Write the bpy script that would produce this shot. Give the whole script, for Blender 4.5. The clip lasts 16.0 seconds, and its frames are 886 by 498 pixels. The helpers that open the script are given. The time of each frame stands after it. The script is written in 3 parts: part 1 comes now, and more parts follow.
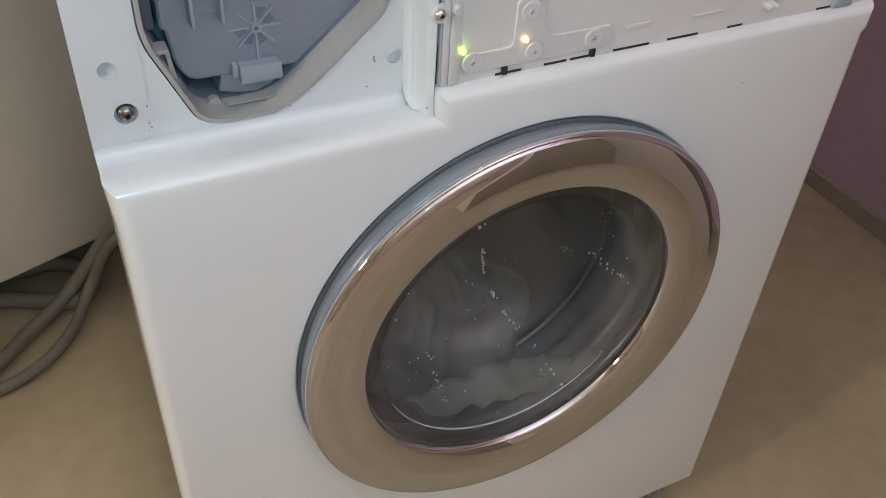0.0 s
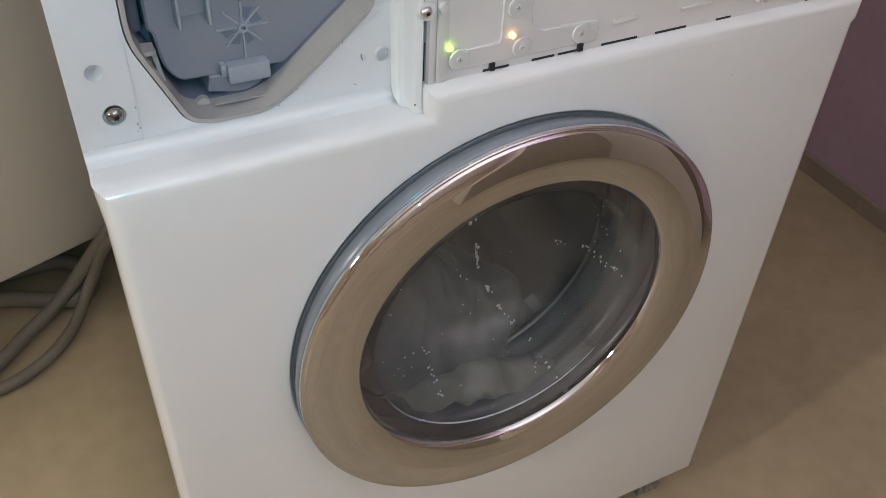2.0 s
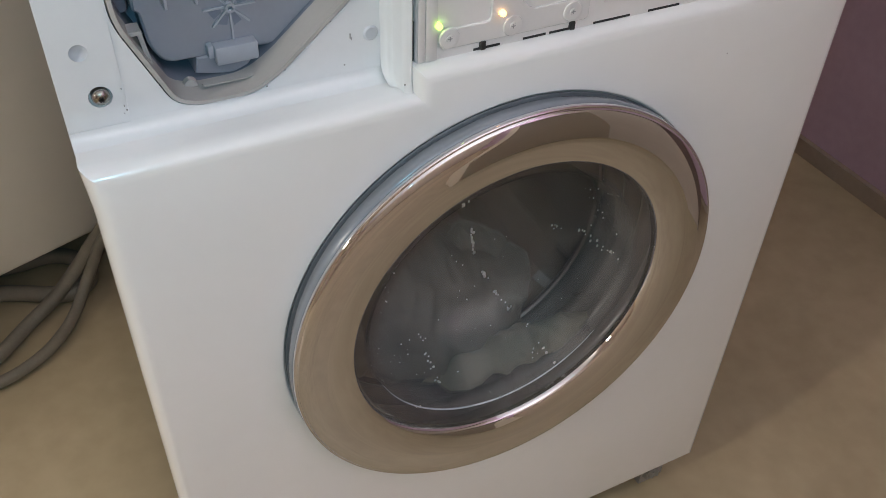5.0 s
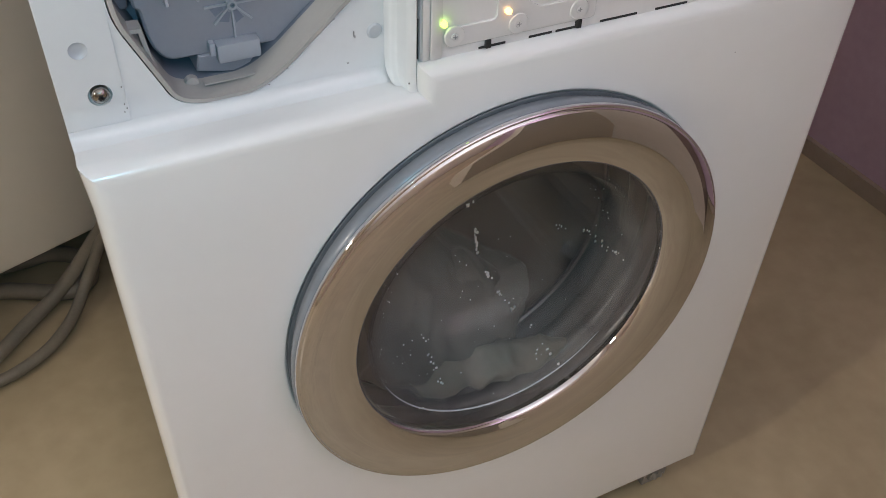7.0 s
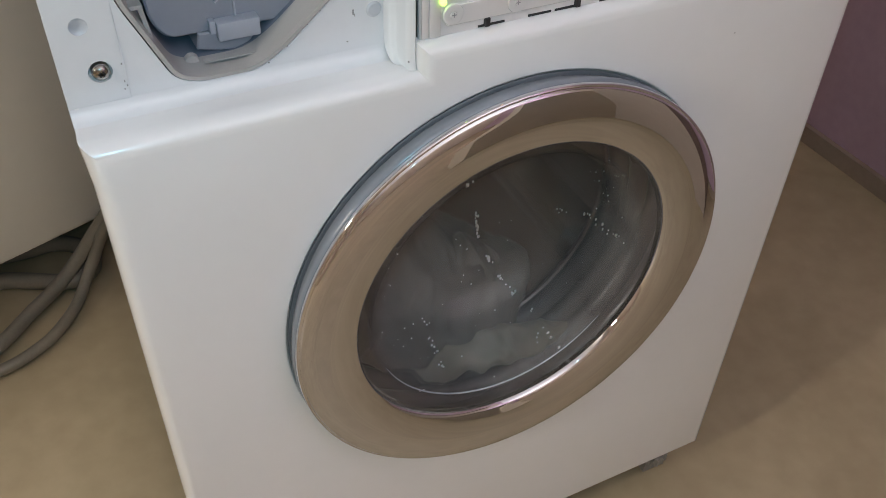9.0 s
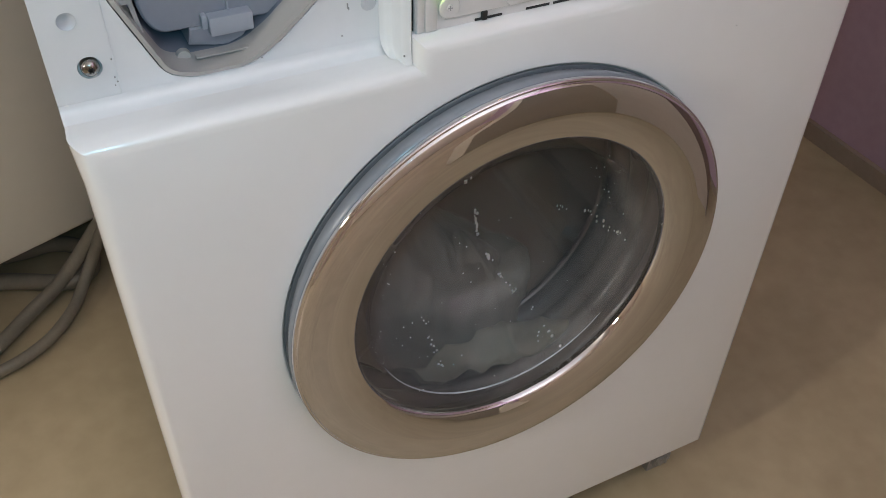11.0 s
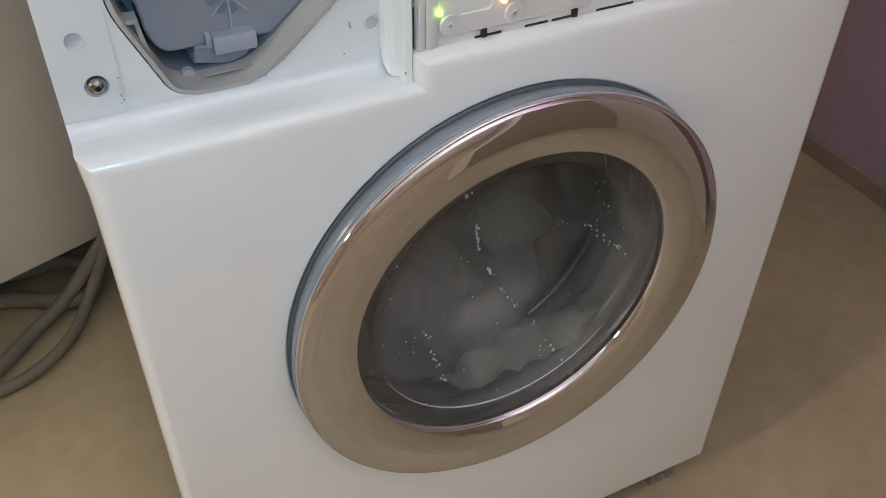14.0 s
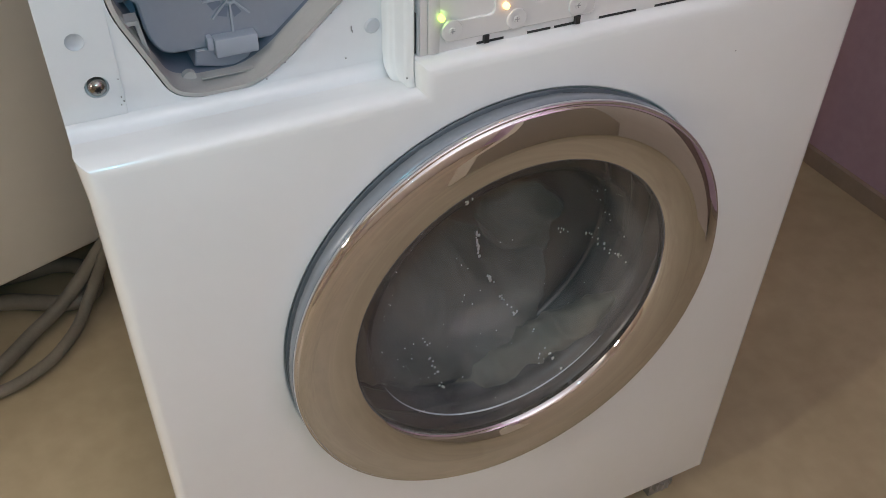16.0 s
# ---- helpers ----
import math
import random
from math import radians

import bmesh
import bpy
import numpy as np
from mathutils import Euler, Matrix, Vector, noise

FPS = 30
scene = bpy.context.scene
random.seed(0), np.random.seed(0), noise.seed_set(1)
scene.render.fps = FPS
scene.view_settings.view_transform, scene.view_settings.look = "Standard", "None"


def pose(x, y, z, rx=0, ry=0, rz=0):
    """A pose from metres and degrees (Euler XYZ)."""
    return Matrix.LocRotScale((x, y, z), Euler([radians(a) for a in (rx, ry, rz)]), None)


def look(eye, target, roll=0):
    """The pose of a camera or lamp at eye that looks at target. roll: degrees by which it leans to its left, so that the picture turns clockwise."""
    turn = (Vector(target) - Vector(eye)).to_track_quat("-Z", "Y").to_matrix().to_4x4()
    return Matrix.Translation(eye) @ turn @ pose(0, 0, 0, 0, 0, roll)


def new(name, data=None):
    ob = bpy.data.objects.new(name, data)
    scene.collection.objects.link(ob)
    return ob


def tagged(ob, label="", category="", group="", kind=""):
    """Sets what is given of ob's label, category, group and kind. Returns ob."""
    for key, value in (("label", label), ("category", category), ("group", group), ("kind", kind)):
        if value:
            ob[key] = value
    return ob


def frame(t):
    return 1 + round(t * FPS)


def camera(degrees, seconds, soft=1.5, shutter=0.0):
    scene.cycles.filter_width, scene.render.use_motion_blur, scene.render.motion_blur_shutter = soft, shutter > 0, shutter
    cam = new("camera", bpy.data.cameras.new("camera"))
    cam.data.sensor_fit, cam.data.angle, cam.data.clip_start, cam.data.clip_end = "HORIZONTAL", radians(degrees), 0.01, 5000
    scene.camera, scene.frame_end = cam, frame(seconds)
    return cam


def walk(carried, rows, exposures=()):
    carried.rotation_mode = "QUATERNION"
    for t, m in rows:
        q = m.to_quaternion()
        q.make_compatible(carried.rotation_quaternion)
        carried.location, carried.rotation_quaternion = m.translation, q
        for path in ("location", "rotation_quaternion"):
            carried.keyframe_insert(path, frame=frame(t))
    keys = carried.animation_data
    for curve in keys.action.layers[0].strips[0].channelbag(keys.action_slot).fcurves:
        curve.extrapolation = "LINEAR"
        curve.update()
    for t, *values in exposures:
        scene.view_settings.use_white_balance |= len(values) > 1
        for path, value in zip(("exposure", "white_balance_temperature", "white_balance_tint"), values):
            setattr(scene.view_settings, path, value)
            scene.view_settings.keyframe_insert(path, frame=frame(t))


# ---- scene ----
cam = camera(52.86, 16.0, soft=0.8)
walk(cam, [
    (0.0, pose(-0.3202, -0.4426, 0.9997, 49.664, -2.820, -25.985)),
    (0.5, pose(-0.3162, -0.4435, 0.9986, 49.412, -2.842, -25.763)),
    (1.0, pose(-0.3154, -0.4464, 0.9984, 49.326, -2.608, -25.975)),
    (1.5, pose(-0.3171, -0.4453, 1.0002, 49.244, -2.125, -26.308)),
    (2.0, pose(-0.3127, -0.4466, 1.0040, 49.169, -2.129, -26.308)),
    (2.5, pose(-0.3139, -0.4449, 1.0037, 49.173, -2.167, -26.276)),
    (3.0, pose(-0.3133, -0.4469, 1.0025, 49.142, -2.152, -26.200)),
    (3.5, pose(-0.3124, -0.4523, 0.9971, 49.084, -2.031, -26.248)),
    (4.0, pose(-0.3109, -0.4524, 0.9960, 49.029, -1.857, -26.400)),
    (6.5, pose(-0.3036, -0.4467, 0.9884, 48.819, -1.312, -26.617)),
    (7.0, pose(-0.3053, -0.4444, 0.9897, 48.760, -1.603, -26.403)),
    (7.5, pose(-0.3097, -0.4461, 0.9880, 48.748, -1.576, -26.420)),
    (8.0, pose(-0.3120, -0.4502, 0.9837, 48.750, -1.550, -26.360)),
    (8.5, pose(-0.3105, -0.4544, 0.9829, 48.707, -1.514, -26.383)),
    (9.0, pose(-0.3070, -0.4542, 0.9816, 48.572, -1.397, -26.281)),
    (11.5, pose(-0.3005, -0.4491, 0.9739, 48.503, -1.036, -26.376)),
    (12.0, pose(-0.3003, -0.4535, 0.9793, 49.257, -1.273, -26.241)),
    (12.5, pose(-0.3026, -0.4575, 0.9727, 49.585, -0.971, -26.435)),
    (13.0, pose(-0.3013, -0.4495, 0.9765, 49.545, -0.753, -26.488)),
    (13.5, pose(-0.3017, -0.4508, 0.9794, 49.391, -0.576, -26.391)),
    (14.0, pose(-0.3036, -0.4556, 0.9772, 49.627, -0.730, -26.464)),
    (14.5, pose(-0.3041, -0.4599, 0.9749, 49.764, -0.854, -26.344)),
    (15.0, pose(-0.3031, -0.4589, 0.9777, 50.193, -0.903, -26.275)),
    (15.5, pose(-0.3027, -0.4564, 0.9759, 50.174, -0.973, -26.189)),
    (16.0, pose(-0.3020, -0.4550, 0.9745, 50.127, -1.186, -25.974)),
])

# ---- world, lights, exposure ----
world = bpy.data.worlds.new("world")
scene.world = world
world.use_nodes = True
world.node_tree.nodes["Background"].inputs["Color"].default_value = (0.75, 0.82, 1.0, 1)
world.node_tree.nodes["Background"].inputs["Strength"].default_value = 0.03
scene.view_settings.exposure = -1.03


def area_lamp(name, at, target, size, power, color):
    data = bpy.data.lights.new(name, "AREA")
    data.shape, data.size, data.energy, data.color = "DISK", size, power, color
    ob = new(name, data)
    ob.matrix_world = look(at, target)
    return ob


# added fill with no known source, aimed up so the ceiling spreads soft light
area_lamp("ceiling_fill", (0.05, -1.75, 1.15), (0.12, -1.85, 2.5), 0.5, 108, (0.915, 0.905, 0.985))
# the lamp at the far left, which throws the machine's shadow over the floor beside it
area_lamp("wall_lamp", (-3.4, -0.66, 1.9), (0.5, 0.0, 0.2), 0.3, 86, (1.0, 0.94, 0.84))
# the phone's own torch, close beside the lens
torch = bpy.data.lights.new("torch", "POINT")
torch.energy, torch.color, torch.shadow_soft_size = 5.9, (0.22, 0.76, 1.0), 0.008
new("torch", torch).location = (-0.345, -0.465, 1.005)


# ---- materials ----
def links(mat):
    mat.use_nodes = True
    nt = mat.node_tree
    return nt, nt.nodes, nt.links, nt.nodes["Principled BSDF"]


def surface(name, color, rough=0.5, metal=0.0, var=0.06, scale=12.0, bump=0.0, bump_scale=60.0, coat=0.0, rvar=0.0,
            tint=None, spec=0.5, sheen=0.0):
    """Colour and gloss that vary at two scales, with a fine relief."""
    mat = bpy.data.materials.new(name)
    nt, nodes, link, bsdf = links(mat)
    co = nodes.new("ShaderNodeTexCoord")
    big, small = nodes.new("ShaderNodeTexNoise"), nodes.new("ShaderNodeTexNoise")
    big.inputs["Scale"].default_value, big.inputs["Detail"].default_value = scale, 5
    small.inputs["Scale"].default_value, small.inputs["Detail"].default_value = scale * 14, 3
    link.new(co.outputs["Object"], big.inputs["Vector"])
    link.new(co.outputs["Object"], small.inputs["Vector"])
    add = nodes.new("ShaderNodeMath")
    add.operation = "MULTIPLY_ADD"
    add.inputs[1].default_value = 0.35
    link.new(small.outputs["Fac"], add.inputs[0])
    link.new(big.outputs["Fac"], add.inputs[2])
    ramp = nodes.new("ShaderNodeMapRange")
    ramp.inputs["From Min"].default_value, ramp.inputs["From Max"].default_value = 0.4, 0.95
    link.new(add.outputs[0], ramp.inputs["Value"])
    mix = nodes.new("ShaderNodeMix")
    mix.data_type = "RGBA"
    low = tint or color
    mix.inputs[6].default_value = (*[max(0, c * (1 - var)) for c in low], 1)
    mix.inputs[7].default_value = (*[min(1, c * (1 + var)) for c in color], 1)
    link.new(ramp.outputs[0], mix.inputs[0])
    link.new(mix.outputs[2], bsdf.inputs["Base Color"])
    bsdf.inputs["Metallic"].default_value = metal
    bsdf.inputs["Specular IOR Level"].default_value = spec
    bsdf.inputs["Coat Weight"].default_value = coat
    bsdf.inputs["Coat Roughness"].default_value = 0.06
    bsdf.inputs["Sheen Weight"].default_value = sheen
    rr = nodes.new("ShaderNodeMapRange")
    rr.inputs["To Min"].default_value, rr.inputs["To Max"].default_value = max(0.0, rough - rvar), min(1.0, rough + rvar)
    link.new(ramp.outputs[0], rr.inputs["Value"])
    link.new(rr.outputs[0], bsdf.inputs["Roughness"])
    if bump:
        grain, bmp = nodes.new("ShaderNodeTexNoise"), nodes.new("ShaderNodeBump")
        grain.inputs["Scale"].default_value, grain.inputs["Detail"].default_value = bump_scale, 6
        link.new(co.outputs["Object"], grain.inputs["Vector"])
        bmp.inputs["Strength"].default_value, bmp.inputs["Distance"].default_value = bump, 0.004
        link.new(grain.outputs["Fac"], bmp.inputs["Height"])
        link.new(bmp.outputs["Normal"], bsdf.inputs["Normal"])
    return mat


def glowing(name, color, strength):
    mat = bpy.data.materials.new(name)
    bsdf = links(mat)[3]
    bsdf.inputs["Base Color"].default_value = (*color, 1)
    bsdf.inputs["Emission Color"].default_value = (*color, 1)
    bsdf.inputs["Emission Strength"].default_value = strength
    return mat


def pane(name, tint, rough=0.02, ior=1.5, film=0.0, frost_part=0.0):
    """Thin clear glass; film: how much of it a patchy pale film covers; frost_part: how much of it blurs."""
    mat = bpy.data.materials.new(name)
    nt, nodes, link, bsdf = links(mat)
    clear, gloss, mix, fres = (nodes.new("ShaderNodeBsdfTransparent"), nodes.new("ShaderNodeBsdfGlossy"),
                               nodes.new("ShaderNodeMixShader"), nodes.new("ShaderNodeFresnel"))
    clear.inputs["Color"].default_value = (*tint, 1)
    gloss.inputs["Roughness"].default_value = rough
    fres.inputs["IOR"].default_value = ior
    link.new(fres.outputs[0], mix.inputs[0])
    link.new(clear.outputs[0], mix.inputs[1])
    link.new(gloss.outputs[0], mix.inputs[2])
    last = mix
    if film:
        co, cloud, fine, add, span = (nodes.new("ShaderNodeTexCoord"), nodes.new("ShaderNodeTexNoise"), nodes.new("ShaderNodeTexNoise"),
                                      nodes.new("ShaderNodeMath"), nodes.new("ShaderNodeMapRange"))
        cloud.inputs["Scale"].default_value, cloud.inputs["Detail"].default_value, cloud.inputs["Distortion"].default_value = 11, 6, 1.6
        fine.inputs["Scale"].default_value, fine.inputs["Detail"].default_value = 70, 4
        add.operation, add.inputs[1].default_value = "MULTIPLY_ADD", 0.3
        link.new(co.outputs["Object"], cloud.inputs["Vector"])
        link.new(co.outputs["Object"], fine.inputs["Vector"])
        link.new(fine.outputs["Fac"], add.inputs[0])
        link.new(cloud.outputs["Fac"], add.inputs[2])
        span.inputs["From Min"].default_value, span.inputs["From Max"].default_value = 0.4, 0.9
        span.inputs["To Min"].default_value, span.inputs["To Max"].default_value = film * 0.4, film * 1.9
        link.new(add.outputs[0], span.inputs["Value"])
        haze, veil = nodes.new("ShaderNodeBsdfDiffuse"), nodes.new("ShaderNodeMixShader")
        haze.inputs["Color"].default_value = (0.85, 0.78, 0.74, 1)
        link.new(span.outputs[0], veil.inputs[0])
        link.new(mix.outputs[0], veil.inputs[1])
        link.new(haze.outputs[0], veil.inputs[2])
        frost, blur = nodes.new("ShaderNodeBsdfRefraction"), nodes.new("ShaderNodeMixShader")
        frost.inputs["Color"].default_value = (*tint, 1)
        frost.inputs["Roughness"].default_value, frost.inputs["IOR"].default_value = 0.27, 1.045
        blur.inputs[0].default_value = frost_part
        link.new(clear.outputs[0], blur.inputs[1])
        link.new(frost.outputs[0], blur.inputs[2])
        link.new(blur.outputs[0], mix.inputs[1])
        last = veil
    link.new(last.outputs[0], nodes["Material Output"].inputs["Surface"])
    return mat


ENAMEL = surface("white_enamel", (0.78, 0.79, 0.80), 0.22, var=0.02, scale=5, coat=0.35, rvar=0.05, bump=0.012, bump_scale=25)
# front enamel toned a little darker and bluer for the drawer bay
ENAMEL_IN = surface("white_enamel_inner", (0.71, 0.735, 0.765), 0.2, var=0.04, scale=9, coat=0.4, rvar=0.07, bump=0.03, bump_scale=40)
PLASTIC_W = surface("white_plastic", (0.72, 0.70, 0.70), 0.38, var=0.03, scale=20, bump=0.02, bump_scale=120)
PLASTIC_T = surface("translucent_plastic", (0.68, 0.665, 0.665), 0.25, var=0.03, scale=20, coat=0.2)
PLASTIC_G = surface("grey_plastic", (0.27, 0.29, 0.34), 0.42, var=0.06, scale=18, bump=0.03, bump_scale=150)
PLASTIC_L = surface("light_grey_plastic", (0.38, 0.41, 0.47), 0.4, var=0.05, scale=18, bump=0.03, bump_scale=150)
# slate tone that carries the shade of the drawer cavity and beside the spokes
SLATE_SHADE = surface("slate_shade", (0.17, 0.20, 0.26), 0.5, var=0.1, scale=18)
PLASTIC_D = surface("slate_plastic", (0.12, 0.14, 0.18), 0.5, var=0.1, scale=18)
RIM = surface("warm_grey_plastic", (0.40, 0.39, 0.38), 0.38, var=0.07, scale=25, rvar=0.08)
GROOVE_SHADE = surface("groove_shade", (0.10, 0.115, 0.135), 0.35, var=0.2, scale=40)
SEAL = surface("grey_door_seal", (0.20, 0.22, 0.255), 0.2, var=0.1, scale=30, bump=0.04, bump_scale=55, rvar=0.08)
# bluish-grey shading of the hollow dimples, put into their colour
DIMPLE_SHADE = surface("shaded_dimple", (0.50, 0.53, 0.58), 0.3, var=0.04, coat=0.3)
# near-black: colours in the dark of gaps, slots and sockets; also cabinet feet
BLACK = surface("dark_gap", (0.02, 0.02, 0.022), 0.6, var=0.2)
CHROME = surface("chrome", (0.645, 0.635, 0.665), 0.03, metal=1.0, var=0.01, scale=4)
STEEL = surface("drum_steel", (0.36, 0.285, 0.29), 0.5, metal=1.0, var=0.1, scale=14, rvar=0.1)
SCREW_L = surface("bright_screw_steel", (0.62, 0.61, 0.60), 0.34, metal=1.0, var=0.15, scale=200)
# steel of the bay screw, darkened to hold the shadows on it
SHADED_SCREW = surface("screw_steel", (0.30, 0.295, 0.285), 0.16, metal=1.0, var=0.15, scale=200)
BELLOWS = surface("grey_rubber", (0.115, 0.106, 0.112), 0.32, var=0.12, scale=20, rvar=0.1, bump=0.05, bump_scale=50)
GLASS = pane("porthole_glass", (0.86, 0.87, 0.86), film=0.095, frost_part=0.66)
GLASS_RIM = pane("rim_glass", (0.80, 0.81, 0.82), film=0.05)
LIP_REFLECTION = surface("lip_reflection", (0.50, 0.54, 0.62), 0.15, var=0.25, scale=60, coat=0.6)
# metallic white, so that each water bead carries a torch glint
BEAD_GLINT = surface("bead_glint", (0.95, 0.97, 1.0), 0.36, metal=1.0, var=0.02, scale=200)
CLOTH = surface("wet_grey_cotton", (0.19, 0.172, 0.155), 0.75, var=0.2, scale=16, bump=0.3, bump_scale=90, sheen=0.2)
CLOTH_W = surface("wet_white_cotton", (0.33, 0.285, 0.24), 0.7, var=0.2, scale=16, bump=0.3, bump_scale=90, sheen=0.2)
FLOOR = surface("beige_floor", (0.435, 0.355, 0.235), 0.5, var=0.15, scale=1.9, bump=0.02, bump_scale=22, rvar=0.12, tint=(0.355, 0.28, 0.172))
SKIRT = surface("skirting_tile", (0.30, 0.235, 0.185), 0.4, var=0.15, scale=6, bump=0.04)
WALL_R = surface("mauve_paint", (0.46, 0.325, 0.41), 0.5, var=0.14, scale=4, bump=0.03)
WALL_B = surface("brown_paint", (0.43, 0.355, 0.305), 0.6, var=0.08, scale=3, bump=0.03, bump_scale=50)
WALL = surface("tan_paint", (0.60, 0.52, 0.42), 0.7, var=0.05, scale=2, bump=0.04, bump_scale=50)
CEIL = surface("ceiling_paint", (0.75, 0.74, 0.72), 0.8, var=0.03, scale=2)
CREAM = surface("cream_enamel", (0.74, 0.69, 0.60), 0.4, var=0.04, scale=3, rvar=0.08)
HOSE = surface("grey_hose", (0.19, 0.168, 0.135), 0.5, var=0.2, scale=20, bump=0.1, bump_scale=60)
FOOT = surface("foot_plastic", (0.27, 0.25, 0.23), 0.5, var=0.1)
GREEN = glowing("green_led", (0.55, 1.0, 0.10), 9.0)
ORANGE = glowing("orange_led", (1.0, 0.50, 0.16), 9.0)
# grey of the enamel specks and of the cross slots in the bosses
SCUFF_SLOT = surface("scuff_and_slot_grey", (0.28, 0.28, 0.29), 0.6, var=0.3, scale=80)


# ---- mesh helpers ----
def finish(name, bm, mat, sharp=35):
    me = bpy.data.meshes.new(name)
    bmesh.ops.recalc_face_normals(bm, faces=bm.faces)
    if mat in (GLASS, GLASS_RIM) and sum(f.normal.y for f in bm.faces) > 0:
        bmesh.ops.reverse_faces(bm, faces=bm.faces)
    bm.to_mesh(me)
    bm.free()
    me.materials.append(mat)
    for p in me.polygons:
        p.use_smooth = True
    me.set_sharp_from_angle(angle=radians(sharp))
    return me


def part(name, bm, mat, parent, label="", sharp=35):
    ob = new(name, finish(name, bm, mat, sharp))
    ob.parent = parent
    return tagged(ob, label)


def thing(name, label, category, at=(0, 0, 0), group="", kind=""):
    ob = new(name)
    ob.location = at
    return tagged(ob, label, category, group, kind)


def solo(name, bm, mat, label, category, group="", kind="", sharp=35):
    return tagged(new(name, finish(name, bm, mat, sharp)), label, category, group, kind)


def box(lo, hi, bevel=0.0, seg=2, bm=None):
    bm = bm or bmesh.new()
    c = [(a + b) / 2 for a, b in zip(lo, hi)]
    s = [b - a for a, b in zip(lo, hi)]
    made = bmesh.ops.create_cube(bm, size=1, matrix=Matrix.Translation(c) @ Matrix.Diagonal((*s, 1)))["verts"]
    if bevel:
        edges = list({e for v in made for e in v.link_edges})
        bmesh.ops.bevel(bm, geom=edges, offset=bevel, segments=seg, affect="EDGES", profile=0.5)
    return bm


def lathe(profile, centre, n=128, bm=None, closed=False):
    """Turns (r, y) round the axis that runs along y through centre (x, z)."""
    bm = bm or bmesh.new()
    rings = []
    for r, y in profile:
        if r < 1e-6:
            rings.append([bm.verts.new((centre[0], y, centre[1]))])
        else:
            rings.append([bm.verts.new((centre[0] + r * math.cos(2 * math.pi * k / n), y, centre[1] + r * math.sin(2 * math.pi * k / n)))
                          for k in range(n)])
    pairs = list(zip(rings, rings[1:] + ([rings[0]] if closed else [])))
    for a, b in pairs[:len(rings) if closed else len(rings) - 1]:
        for k in range(n):
            j = (k + 1) % n
            if len(a) == 1 and len(b) == 1:
                continue
            if len(a) == 1:
                bm.faces.new((a[0], b[k], b[j]))
            elif len(b) == 1:
                bm.faces.new((a[k], b[0], a[j]))
            else:
                bm.faces.new((a[k], b[k], b[j], a[j]))
    return bm


def inset(poly, d):
    out = []
    for i, p in enumerate(poly):
        a, b = Vector(poly[i - 1]), Vector(poly[(i + 1) % len(poly)])
        p = Vector(p)
        u, v = (p - a).normalized(), (b - p).normalized()
        nu, nv = Vector((-u.y, u.x)), Vector((-v.y, v.x))
        m = nu + nv
        m = m / max(m.dot(nu), 0.3)
        out.append(tuple(p + m * d))
    return out


def rounded(poly, r, n=6):
    """Rounds the corners of a polygon of (x, z)."""
    out = []
    for i, p in enumerate(poly):
        p, a, b = Vector(p), Vector(poly[i - 1]), Vector(poly[(i + 1) % len(poly)])
        d = min(r, (a - p).length * 0.48, (b - p).length * 0.48)
        s, e = p + (a - p).normalized() * d, p + (b - p).normalized() * d
        for k in range(n + 1):
            t = k / n
            out.append(tuple(s * (1 - t) ** 2 + p * 2 * t * (1 - t) + e * t * t))
    return out


def plate(outline, rims, holes=(), hole_depth=0.012, bm=None):
    """A plate that faces -y: outline counter-clockwise in (x, z), rims the (inset, y) of its edge from the front face back."""
    bm = bm or bmesh.new()
    loops = [[bm.verts.new((x, y, z)) for x, z in inset(outline, d)] for d, y in rims]
    n = len(outline)
    for a, b in zip(loops, loops[1:]):
        for k in range(n):
            bm.faces.new((a[k], b[k], b[(k + 1) % n], a[(k + 1) % n]))
    edges = [bm.edges.get((loops[0][k], loops[0][(k + 1) % n])) for k in range(n)]
    y0 = rims[0][1]
    for hole in holes:
        h = [bm.verts.new((x, y0, z)) for x, z in hole]
        g = [bm.verts.new((x, y0 + hole_depth, z)) for x, z in hole]
        m = len(hole)
        for k in range(m):
            bm.faces.new((h[k], h[(k + 1) % m], g[(k + 1) % m], g[k]))
            edges.append(bm.edges.get((h[k], h[(k + 1) % m])))
    bmesh.ops.triangle_fill(bm, use_beauty=True, use_dissolve=False, edges=edges)
    return bm


def circle(cx, cz, r, n=64):
    return [(cx + r * math.cos(2 * math.pi * k / n), cz + r * math.sin(2 * math.pi * k / n)) for k in range(n)]


def extrude_z(section, z0, z1, bm=None):
    """Extrudes an open line of (x, y) from z0 to z1."""
    bm = bm or bmesh.new()
    lo = [bm.verts.new((x, y, z0)) for x, y in section]
    hi = [bm.verts.new((x, y, z1)) for x, y in section]
    for k in range(len(section) - 1):
        bm.faces.new((lo[k], lo[k + 1], hi[k + 1], hi[k]))
    bm.faces.new(lo)
    return bm


def bar(a, b, w, h, bm=None):
    """A thin bar from a to b, w wide and h deep along y."""
    bm = bm or bmesh.new()
    a, b = Vector(a), Vector(b)
    d = b - a
    m = Matrix.Translation((a + b) / 2) @ Matrix.Rotation(-math.atan2(d.z, d.x), 4, "Y") @ Matrix.Diagonal((d.length, h, w, 1))
    bmesh.ops.create_cube(bm, size=1, matrix=m)
    return bm


